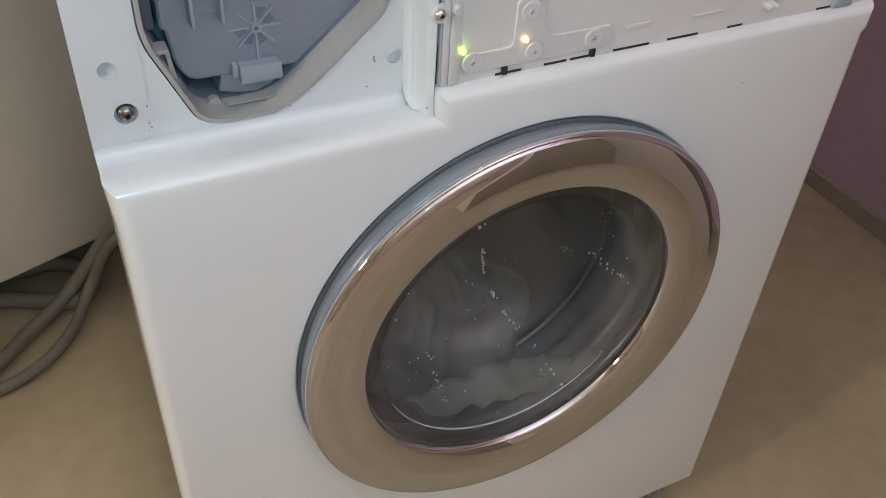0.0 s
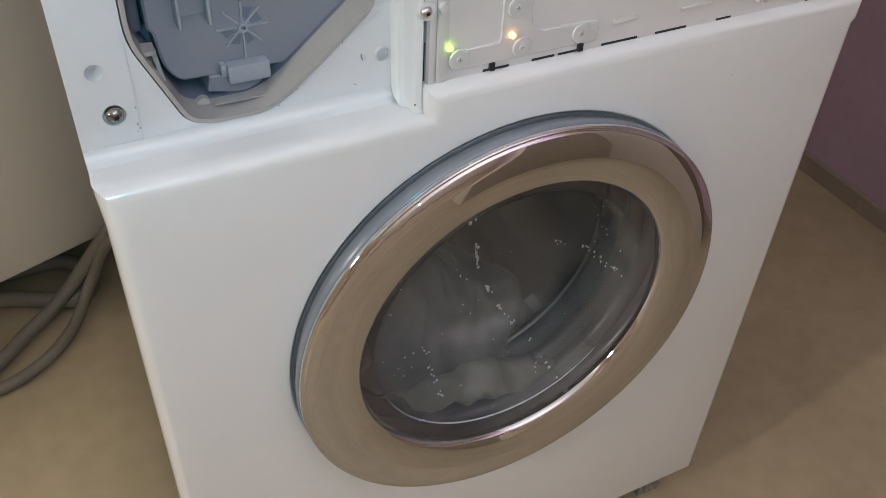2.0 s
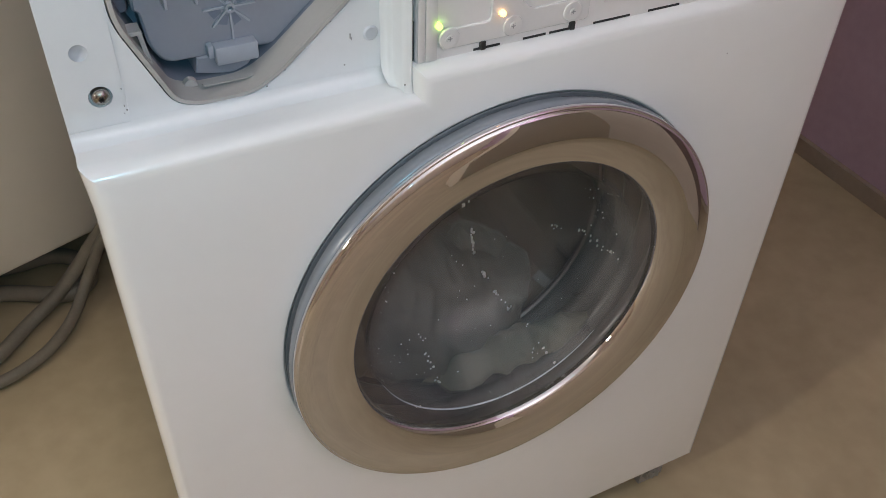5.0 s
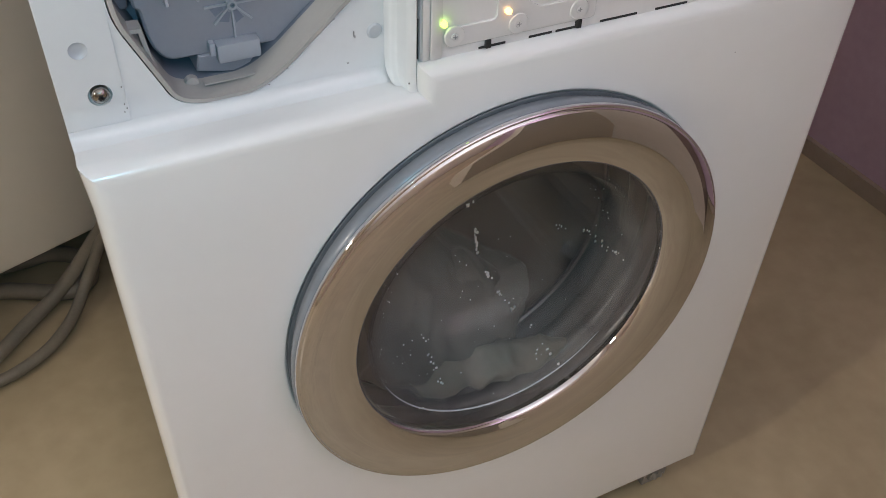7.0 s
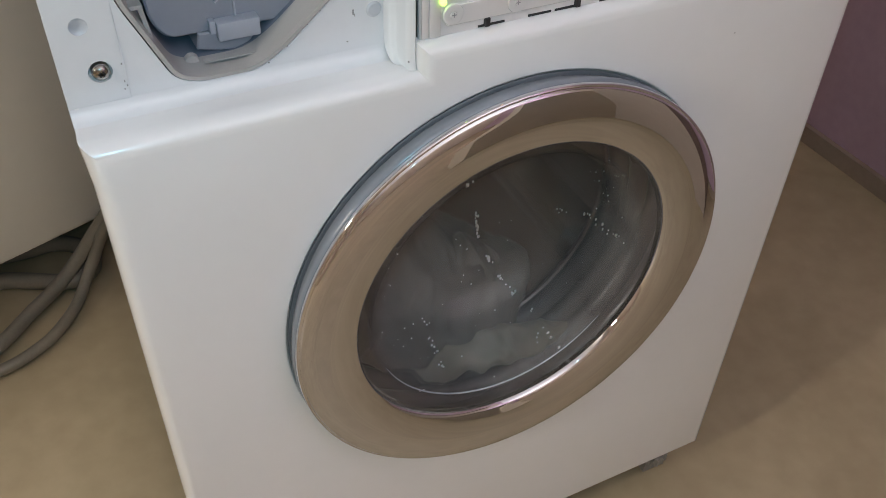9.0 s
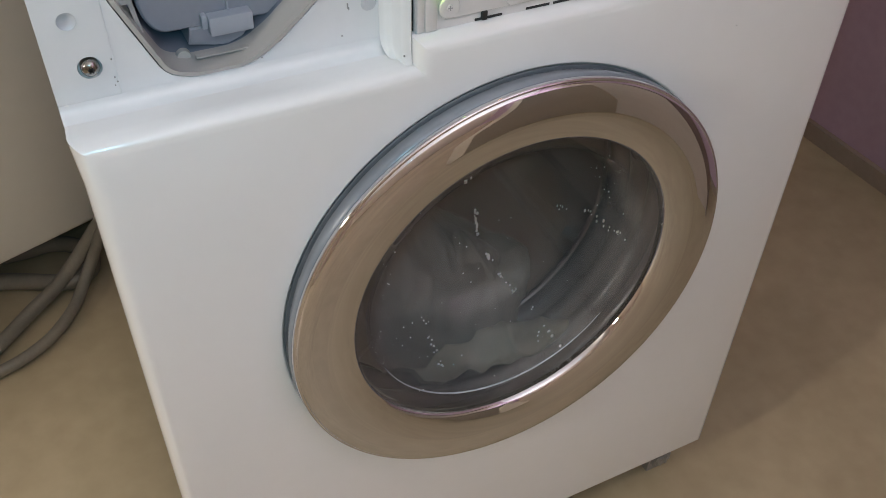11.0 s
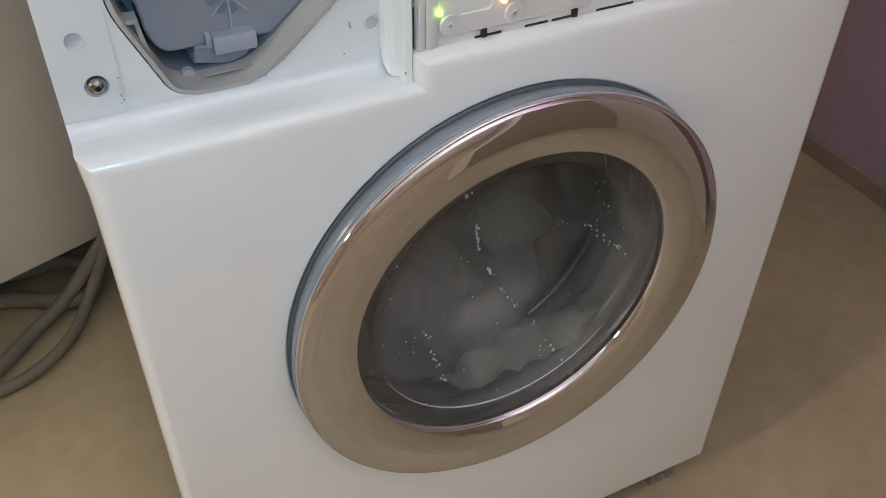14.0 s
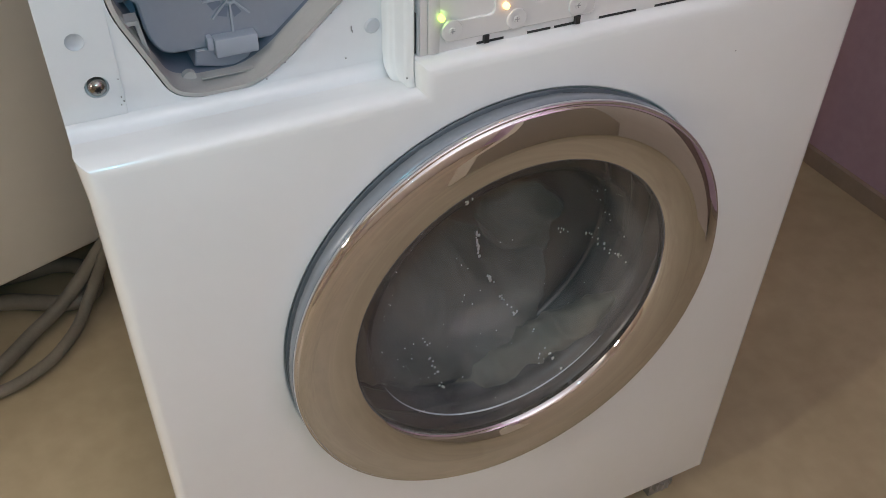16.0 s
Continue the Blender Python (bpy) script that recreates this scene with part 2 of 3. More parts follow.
def tube(points, r, n=12, ridges=0.0):
    """A bent pipe through points (Catmull-Rom), with ridges if wanted."""
    bm = bmesh.new()
    p = [Vector(q) for q in points]
    p = [2 * p[0] - p[1], *p, 2 * p[-1] - p[-2]]
    line = []
    for i in range(1, len(p) - 2):
        for k in range(14):
            t = k / 14
            line.append(0.5 * ((2 * p[i]) + (p[i + 1] - p[i - 1]) * t + (2 * p[i - 1] - 5 * p[i] + 4 * p[i + 1] - p[i + 2]) * t * t
                               + (3 * p[i] - p[i - 1] - 3 * p[i + 1] + p[i + 2]) * t ** 3))
    line.append(p[-2])
    rings = []
    for i, c in enumerate(line):
        d = (line[min(i + 1, len(line) - 1)] - line[max(i - 1, 0)]).normalized()
        q = d.to_track_quat("Z", "Y").to_matrix()
        rr = r * (1 + (ridges if i % 2 else 0))
        rings.append([bm.verts.new(c + q @ Vector((rr * math.cos(2 * math.pi * k / n), rr * math.sin(2 * math.pi * k / n), 0))) for k in range(n)])
    for a, b in zip(rings, rings[1:]):
        for k in range(n):
            bm.faces.new((a[k], b[k], b[(k + 1) % n], a[(k + 1) % n]))
    bm.faces.new(rings[0])
    bm.faces.new(rings[-1])
    return bm


# ---- the room ----
def slab(name, lo, hi, mat, label, category):
    return solo(name, box(lo, hi), mat, label, category, kind="structure")


X0, X1, Y0, Y1, ZC = -3.6, 1.00, -3.2, 1.05, 2.5
slab("floor", (X0 - 0.1, Y0 - 0.1, -0.1), (X1 + 0.1, Y1 + 0.1, 0.0), FLOOR, "beige-brown smooth stained floor", "floor")
slab("ceiling", (X0 - 0.1, Y0 - 0.1, ZC), (X1 + 0.1, Y1 + 0.1, ZC + 0.1), CEIL, "plain off-white ceiling", "ceiling")
slab("wall_east", (X1, Y0 - 0.1, 0), (X1 + 0.1, Y1 + 0.1, ZC), WALL_R, "dark mauve painted wall", "wall")
slab("wall_north", (X0, Y1, 0), (X1, Y1 + 0.1, ZC), WALL, "plain tan wall behind the machine", "wall")
slab("wall_west", (X0 - 0.1, Y0, 0), (X0, Y1, ZC), WALL, "plain tan wall", "wall")
slab("wall_south", (X0, Y0 - 0.1, 0), (X1, Y0, ZC), WALL, "plain tan wall", "wall")
# out of view, added only to block the lamp from the floor at left
slab("lamp_blocker", (-2.1, -0.10, 0), (-2.0, Y1, ZC), WALL, "unseen tan wall end added to keep the lamp off the left floor", "wall")
# unseen walls guessed from the chrome ring's reflections, the low one cut to pass light
slab("wall_nib", (0.72, -0.82, 0), (X1, -0.39, 1.7), WALL_B, "brown painted end of wall", "wall")
slab("wall_return", (0.325, -0.92, 0), (X1, -0.82, 0.88), WALL, "tan low wall, unseen, guessed from the ring's reflection", "wall")
slab("baseboard", (X1 - 0.012, -0.388, 0), (X1, Y1, 0.034), SKIRT, "low grey-brown skirting along the mauve wall", "baseboard")

# ---- washing machine ----
CX, CZ = -0.0066, 0.4721
machine = thing("washing_machine", "white front-loading washing machine with its control fascia taken off", "washing machine")
OUT = [(-0.299, 0.07), (0.299, 0.07), (0.299, 0.679), (0.3025, 0.683), (0.3025, 0.705), (-0.090, 0.705), (-0.090, 0.686), (-0.3012, 0.686), (-0.299, 0.655)]
part("front_panel", plate(OUT, [(0.0112, 0.0), (0.0075, 0.0007), (0.0040, 0.0026), (0.0016, 0.0056), (0.0003, 0.0092), (0.0, 0.0125), (0.0005, 0.02), (0.0030, 0.05)],
                          [circle(CX, CZ, 0.1950, 128)]), ENAMEL, machine, "glossy white enamelled steel front")
for x in (-1, 1):
    bm = bmesh.new()
    pts = [(0.2970, 0.036), (0.2740, 0.600), (0.2715, 0.600), (0.2945, 0.036)]
    lo, hi = [bm.verts.new((x * a, b, 0.045)) for a, b in pts], [bm.verts.new((x * a, b, 0.84)) for a, b in pts]
    bm.faces.new(lo), bm.faces.new(hi)
    for k in range(4):
        bm.faces.new((lo[k], lo[(k + 1) % 4], hi[(k + 1) % 4], hi[k]))
    part("side_panel", bm, ENAMEL, machine)
part("back_panel", box((-0.2735, 0.596, 0.045), (0.2735, 0.60, 0.84)), ENAMEL, machine)
part("top_panel", box((-0.2730, 0.030, 0.84), (0.2730, 0.602, 0.855), 0.003), ENAMEL, machine)
part("base", box((-0.272, 0.02, 0.05), (0.272, 0.594, 0.066)), PLASTIC_D, machine)

# ---- washing machine: the bay of the detergent drawer ----
HOLE = rounded([(-0.2635, 0.815), (-0.2635, 0.757), (-0.2375, 0.699), (-0.222, 0.6932), (-0.187, 0.6932), (-0.168, 0.7035), (-0.1095, 0.7525), (-0.1095, 0.815)], 0.012)
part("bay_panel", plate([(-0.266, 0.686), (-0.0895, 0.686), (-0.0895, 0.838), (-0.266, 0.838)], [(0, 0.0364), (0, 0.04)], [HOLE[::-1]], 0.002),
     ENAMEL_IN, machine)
for x0, x1, y in ((-0.3003, -0.0985, 0.0362),):
    bm = bmesh.new()
    lines = [[bm.verts.new((x, y - 0.0125 + 0.0125 * math.sin(a), 0.6842 + 0.0095 * (1 - math.cos(a)))) for a in [math.pi / 2 * k / 6 for k in range(7)]] for x in (x0, x1)]
    for k in range(6):
        bm.faces.new((lines[0][k], lines[1][k], lines[1][k + 1], lines[0][k + 1]))
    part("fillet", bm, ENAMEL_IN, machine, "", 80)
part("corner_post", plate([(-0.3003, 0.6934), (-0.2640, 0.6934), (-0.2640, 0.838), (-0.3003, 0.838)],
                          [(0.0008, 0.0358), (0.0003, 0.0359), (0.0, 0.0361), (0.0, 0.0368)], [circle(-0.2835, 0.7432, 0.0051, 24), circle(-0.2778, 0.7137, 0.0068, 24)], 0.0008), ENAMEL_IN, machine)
part("dimple", lathe([(0.0, 0.0371), (0.003, 0.0368), (0.0046, 0.0361), (0.0052, 0.0356)], (-0.2835, 0.7432), 24), DIMPLE_SHADE, machine)
part("dimple", lathe([(0.0, 0.0350), (0.0040, 0.0352), (0.0055, 0.0365)], (-0.107, 0.7188), 24), DIMPLE_SHADE, machine)


def screw(at, y, r, parent, head=SHADED_SCREW):
    s = part("screw", lathe([(0.0, y - r * 0.62), (r * 0.35, y - r * 0.60), (r * 0.7, y - r * 0.45), (r * 0.95, y - r * 0.12), (r, y + r * 0.2), (r, y + r)], at, 28),
             head, parent, "domed steel screw")
    bm = bmesh.new()
    for k in range(3):
        a = math.pi * k / 3
        d = Vector((math.cos(a), 0, math.sin(a))) * r * 0.36
        c = Vector((at[0], y - r * 0.60, at[1]))
        bar(c - d, c + d, r * 0.2, r * 0.1, bm)
    part("socket", bm, BLACK, s)
    return s


part("screw_cup", lathe([(0.0069, 0.0357), (0.0066, 0.0372), (0.0058, 0.0388), (0.0, 0.0400)], (-0.2778, 0.7137), 32), ENAMEL_IN, machine, "white dished screw seat", 80)
screw((-0.2776, 0.7140), 0.0350, 0.0054, machine)
SECTION = [(-0.1005, 0.0364), (-0.0998, 0.031), (-0.0990, 0.0285), (-0.0978, 0.0275), (-0.0965, 0.0265), (-0.0959, 0.0250), (-0.0955, 0.0140), (-0.0949, 0.0115),
           (-0.0936, 0.0102), (-0.0908, 0.0085), (-0.0898, 0.0092), (-0.0893, 0.013), (-0.0892, 0.035)]
bm = bmesh.new()
rings = [[bm.verts.new((x, 0.004 + (y - 0.004) * f, z)) for x, y in SECTION] for z, f in ((0.6858, 0.62), (0.6875, 0.78), (0.690, 0.91), (0.694, 0.98), (0.700, 1.0), (0.838, 1.0))]
for a, b in zip(rings, rings[1:]):
    for k in range(len(SECTION) - 1):
        bm.faces.new((a[k], a[k + 1], b[k + 1], b[k]))
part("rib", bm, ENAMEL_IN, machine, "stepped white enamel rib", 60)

# drawer housing inside the bay
part("bay_lip", plate(HOLE, [(0.0013, 0.0350), (0.0008, 0.0356), (0.0006, 0.042)], [inset(HOLE, 0.0036)[::-1]], 0.006), RIM, machine, "warm grey plastic edging")
wall_in = inset(HOLE, 0.0036)
bm = bmesh.new()
a = [bm.verts.new((x, 0.040, z)) for x, z in wall_in]
b = [bm.verts.new((x, 0.0590, z)) for x, z in inset(HOLE, 0.0046)]
for k in range(len(a)):
    bm.faces.new((a[k], b[k], b[(k + 1) % len(a)], a[(k + 1) % len(a)]))
part("tray", bm, RIM, machine, "warm grey moulded tray")
# the well: cavity shade put into its colour
bm = bmesh.new()
a = [bm.verts.new((x, 0.0590, z)) for x, z in inset(HOLE, 0.0046)]
b = [bm.verts.new((x, 0.0900, z)) for x, z in inset(HOLE, 0.0060)]
for k in range(len(a)):
    bm.faces.new((a[k], b[k], b[(k + 1) % len(a)], a[(k + 1) % len(a)]))
bm.faces.new(b)
part("well", bm, SLATE_SHADE, machine, "well behind the tray, its shade put into the slate colour")
part("tray_ridge", bar((-0.216, 0.049, 0.6995), (-0.176, 0.049, 0.6995), 0.0012, 0.004), RIM, machine)
HOUSE = rounded([(-0.2470, 0.81), (-0.2470, 0.749), (-0.2440, 0.747), (-0.2415, 0.724), (-0.2335, 0.7115), (-0.158, 0.7105), (-0.1075, 0.741), (-0.1075, 0.81)], 0.01)
house = part("drawer_housing", plate(HOUSE, [(0.0015, 0.0625), (0.0, 0.064), (0.0, 0.11)]), PLASTIC_G, machine, "blue-grey moulded drawer housing")
bm = bmesh.new()
HUB = Vector((-0.1900, 0.062, 0.7420))
for k in range(8):
    ang = math.radians(90 + 45 * k)
    ln = 0.0165 if k != 4 else 0.026
    bar(HUB + Vector((math.cos(ang), 0, math.sin(ang))) * 0.0028, HUB + Vector((math.cos(ang), 0, math.sin(ang))) * ln, 0.0011, 0.0026, bm)
part("spokes", bm, PLASTIC_L, house)
# flat dark wedges painted in as the torch's shadows beside the spokes
for k in (2, 3, 4, 6, 7):
    u0, u1 = radians(90 + 45 * k + 8), radians(90 + 45 * k + 34)
    pts = [(HUB.x + r * math.cos(u), HUB.z + r * math.sin(u)) for r, u in ((0.0055, u0), (0.0135, u0), (0.0125, u1), (0.0060, u1))]
    part("recess", plate(pts, [(0, 0.0622), (0, 0.0640)]), SLATE_SHADE, house)
part("hub", lathe([(0.0014, 0.0605), (0.0016, 0.0585), (0.0031, 0.0585), (0.0034, 0.0625)], (HUB.x, HUB.z), 24), PLASTIC_L, house)
part("clip", box((-0.2040, 0.054, 0.7070), (-0.1765, 0.068, 0.7195), 0.0015), PLASTIC_L, house)
part("clip_tab", box((-0.2078, 0.057, 0.7115), (-0.2040, 0.066, 0.7205), 0.001), PLASTIC_L, house)
part("lower_block", plate([(-0.2170, 0.7020), (-0.2020, 0.6985), (-0.1930, 0.6975), (-0.1830, 0.7010), (-0.1750, 0.7115), (-0.2150, 0.7125)], [(0.001, 0.060), (0, 0.061), (0, 0.10)]), PLASTIC_G, house)
bracket = part("upper_bracket", box((-0.2275, 0.060, 0.7555), (-0.2115, 0.066, 0.785), 0.001), PLASTIC_G, house)
for x in (-0.2290, -0.2110):
    part("flange", box((x - 0.001, 0.052, 0.7510), (x + 0.001, 0.066, 0.785), 0.0006), PLASTIC_L, bracket)
part("strut", bar((-0.2475, 0.055, 0.743), (-0.2428, 0.048, 0.7085), 0.0026, 0.007), RIM, house)
part("strut", bar((-0.2615, 0.048, 0.744), (-0.2470, 0.054, 0.7435), 0.0026, 0.012), RIM, house)
part("side_duct", box((-0.262, 0.07, 0.745), (-0.248, 0.10, 0.80), 0.003), PLASTIC_D, house)
part("cap", lathe([(0.0, 0.0520), (0.0042, 0.0530), (0.0046, 0.0570)], (-0.2225, 0.6985), 20), RIM, house)

# ---- washing machine: control carrier ----
Y = 0.0185
carrier = part("control_carrier", plate([(-0.0808, 0.6965), (0.3030, 0.6965), (0.3030, 0.8325), (-0.0808, 0.8325)], [(0.001, Y), (0, Y + 0.001), (0, Y + 0.02)]), PLASTIC_W,
               machine, "translucent white plastic control carrier")
carrier.location = (-0.0058, -0.0080, 0.0050)
part("side_strip", box((-0.0800, Y - 0.0012, 0.7002), (-0.0755, Y + 0.001, 0.83), 0.0004), PLASTIC_W, carrier)
part("side_strip", box((-0.0745, Y - 0.0020, 0.7002), (-0.0665, Y + 0.001, 0.83), 0.0008), PLASTIC_T, carrier)
BRANCH = rounded([(-0.0635, 0.7062), (0.050, 0.7062), (0.050, 0.7225), (0.004, 0.7225), (-0.0045, 0.729), (-0.0055, 0.752),
                  (-0.0275, 0.752), (-0.0275, 0.7200), (-0.0635, 0.7200)], 0.004)
part("light_guide", plate(BRANCH, [(0.0006, Y - 0.0016), (0.0, Y - 0.0011), (0.0, Y)]), PLASTIC_T, carrier, "clear raised plastic light guide")
for x, z in ((-0.058, 0.7140), (-0.011, 0.7135), (0.036, 0.7145), (-0.017, 0.7430)):
    boss = part("boss", lathe([(0.0, Y - 0.0028), (0.0022, Y - 0.0028), (0.0024, Y - 0.0022), (0.0058, Y - 0.0027), (0.0070, Y - 0.0024), (0.0076, Y - 0.0012)], (x, z), 32), PLASTIC_T, carrier)
    bm = bmesh.new()
    for s in ((1, 0), (0, 1)):
        d = Vector((s[0], 0, s[1])) * 0.0016
        bar(Vector((x, Y - 0.0028, z)) - d, Vector((x, Y - 0.0028, z)) + d, 0.0006, 0.0005, bm)
    part("cross_slot", bm, SCUFF_SLOT, boss)
part("screw_boss", lathe([(0.0, Y - 0.0035), (0.0058, Y - 0.0035), (0.0066, Y - 0.0005)], (-0.0825, 0.7525), 32), PLASTIC_W, carrier)
screw((-0.0835, 0.7525), Y - 0.0035, 0.0040, carrier, SCREW_L)
part("plug", lathe([(0.0, Y - 0.0052), (0.003, Y - 0.0048), (0.0036, Y - 0.002)], (-0.0715, 0.7530), 20), PLASTIC_T, carrier)
for x, m, n in ((-0.0662, GREEN, "green_led"), (-0.0200, ORANGE, "orange_led")):
    part(n, lathe([(0.0, Y - 0.0056), (0.0014, Y - 0.0051), (0.0021, Y - 0.0040), (0.0022, Y)], (x, 0.7245), 20), m, carrier, "lit " + n.split("_")[0] + " indicator lamp")
# slots drawn as black bars on the face, their inner shade in the colour
for x0, x1 in ((-0.044, -0.024), (-0.006, 0.012), (0.015, 0.034), (0.051, 0.082), (0.098, 0.126), (0.154, 0.168), (0.243, 0.262)):
    part("slot", box((x0 + 0.005, Y - 0.0004, 0.7002), (x1 + 0.005, Y + 0.001, 0.7018)), BLACK, carrier)
for x in (-0.0375, 0.0325):
    part("slot", box((x + 0.0028, Y - 0.0030, 0.7010), (x + 0.0062, Y, 0.7068)), BLACK, carrier)
for x, z in ((0.198, 0.713), (0.192, 0.7135)):
    part("peg", lathe([(0.0, Y - 0.008), (0.0022, Y - 0.008), (0.0028, Y)], (x, z), 20), PLASTIC_T, carrier)
part("tab", box((0.262, Y - 0.004, 0.7008), (0.282, Y, 0.7070), 0.0008), PLASTIC_L, carrier)
part("rail", box((0.062, Y - 0.0012, 0.7155), (0.084, Y, 0.7190), 0.0005), PLASTIC_W, carrier)
part("rail", box((0.122, Y - 0.0012, 0.7150), (0.150, Y, 0.7172), 0.0005), PLASTIC_W, carrier)

# black box put in for the shade between rib and carrier
part("gap", box((-0.0890, 0.0140, 0.7056), (-0.0866, 0.030, 0.7330)), BLACK, machine)

# ---- washing machine: door, seal and drum ----
C = (CX, CZ)
part("door_recess", lathe([(0.1950, 0.0), (0.1940, 0.0003), (0.1932, 0.0012), (0.1927, 0.0028), (0.1870, 0.0042)], C, 128), ENAMEL, machine, "shallow white recess round the door", 80)
# dark ring whose colour stands in for the shadow in the door's groove
part("door_groove_shade", lathe([(0.1870, 0.0030), (0.1920, 0.0022), (0.1924, 0.0012), (0.1917, 0.0003), (0.1880, -0.0004)], C), GROOVE_SHADE, machine, "dark ring for the shaded groove round the door")
door = part("door", lathe([(0.1880, 0.0004), (0.1896, -0.0002), (0.1907, -0.0022), (0.1919, -0.0056), (0.1930, -0.0090), (0.1936, -0.0115), (0.1935, -0.0132), (0.1926, -0.0147), (0.1913, -0.0157), (0.1900, -0.0163),
                           (0.150, -0.010)], C), SEAL, machine, "round door with a worn blue-grey rim", 60)
part("chrome_ring", lathe([(0.1880, -0.0138), (0.1918, -0.0148), (0.1928, -0.0165), (0.1931, -0.0186), (0.1927, -0.0203), (0.1917, -0.0210), (0.1909, -0.0209), (0.1902, -0.0219), (0.1891, -0.0229), (0.178, -0.02365),
                                  (0.1690, -0.02405), (0.1665, -0.0241), (0.1640, -0.0236), (0.152, -0.0200), (0.1455, -0.0180), (0.1438, -0.0172), (0.1424, -0.0155), (0.1412, -0.0122), (0.1407, -0.0090)], C, 192), CHROME, door,
            "polished chrome door ring", 60)
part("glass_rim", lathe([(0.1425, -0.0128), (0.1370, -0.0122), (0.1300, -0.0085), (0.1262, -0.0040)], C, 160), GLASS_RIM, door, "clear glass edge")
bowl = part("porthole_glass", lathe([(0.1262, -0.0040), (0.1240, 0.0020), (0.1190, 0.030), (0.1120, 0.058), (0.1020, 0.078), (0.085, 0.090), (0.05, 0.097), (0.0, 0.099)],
                               C, 160), GLASS, door, "hazy domed glass with water beads", 80)
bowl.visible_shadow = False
# pale arc modelled in place of the reflection along the lower glass lip
bm = bmesh.new()
rings = []
for k in range(61):
    u, f = radians(-158 + 120 * k / 60), math.sin(math.pi * k / 60) ** 0.5
    rings.append([bm.verts.new((CX + (0.1256 + 0.0009 * f * math.cos(v)) * math.cos(u), -0.0056 + 0.0009 * f * math.sin(v), CZ + (0.1256 + 0.0009 * f * math.cos(v)) * math.sin(u)))
                  for v in [2 * math.pi * j / 8 for j in range(8)]])
for a, b in zip(rings, rings[1:]):
    for k in range(8):
        bm.faces.new((a[k], b[k], b[(k + 1) % 8], a[(k + 1) % 8]))
part("lip_reflection", bm, LIP_REFLECTION, door, "bright arc in place of the reflection on the lower glass lip", 80)
part("bellows", lathe([(0.1868, 0.010), (0.178, 0.012), (0.1745, 0.020), (0.1775, 0.027), (0.1700, 0.031), (0.1670, 0.038), (0.1705, 0.045), (0.1620, 0.049), (0.1590, 0.056),
                       (0.1625, 0.063), (0.1540, 0.067), (0.1505, 0.074), (0.1530, 0.084), (0.160, 0.087)], C, 128), BELLOWS, machine, "grey rubber door bellows", 70)
part("drum_lip", lathe([(0.1480, 0.0775), (0.1468, 0.0795), (0.1480, 0.0815), (0.1500, 0.0800)], C, 128, closed=True), STEEL, machine)

drum = new("drum", finish("drum", lathe([(0.152, 0.086), (0.158, 0.092), (0.232, 0.104), (0.238, 0.112), (0.238, 0.415), (0.230, 0.425), (0.06, 0.44), (0.0, 0.44)], (0, 0), 96), STEEL))
drum.parent, drum.location = machine, (CX, 0, CZ)
tagged(drum, "grey steel drum")
for k in range(3):
    bm = bmesh.new()
    a = 2 * math.pi * k / 3 + 0.4
    sec = [(-0.035, 0.0), (-0.018, 0.03), (-0.006, 0.045), (0.006, 0.045), (0.018, 0.03), (0.035, 0.0)]
    rows = []
    for y, s in ((0.125, 0.6), (0.14, 1.0), (0.39, 1.0), (0.405, 0.6)):
        ring = []
        for u, h in sec:
            rr = 0.236 - h * s
            ring.append(bm.verts.new((rr * math.cos(a) - u * math.sin(a), y, rr * math.sin(a) + u * math.cos(a))))
        rows.append(ring)
    for p, q in zip(rows, rows[1:]):
        for j in range(len(sec) - 1):
            bm.faces.new((p[j], q[j], q[j + 1], p[j + 1]))
    part("lifter", bm, STEEL, drum)
part("tub", lathe([(0.188, 0.090), (0.262, 0.098), (0.262, 0.46), (0.0, 0.46)], C, 64), PLASTIC_D, machine)

# water beads on the glass, in short trails; their metallic white stands in for the torch's glints
BOWL = [(0.0, 0.099), (0.05, 0.097), (0.085, 0.090), (0.1020, 0.078), (0.1120, 0.058), (0.1190, 0.030), (0.1240, 0.0020), (0.1262, -0.0040), (0.1300, -0.0085), (0.1370, -0.0122)]
rnd = random.Random(4)
bm = bmesh.new()
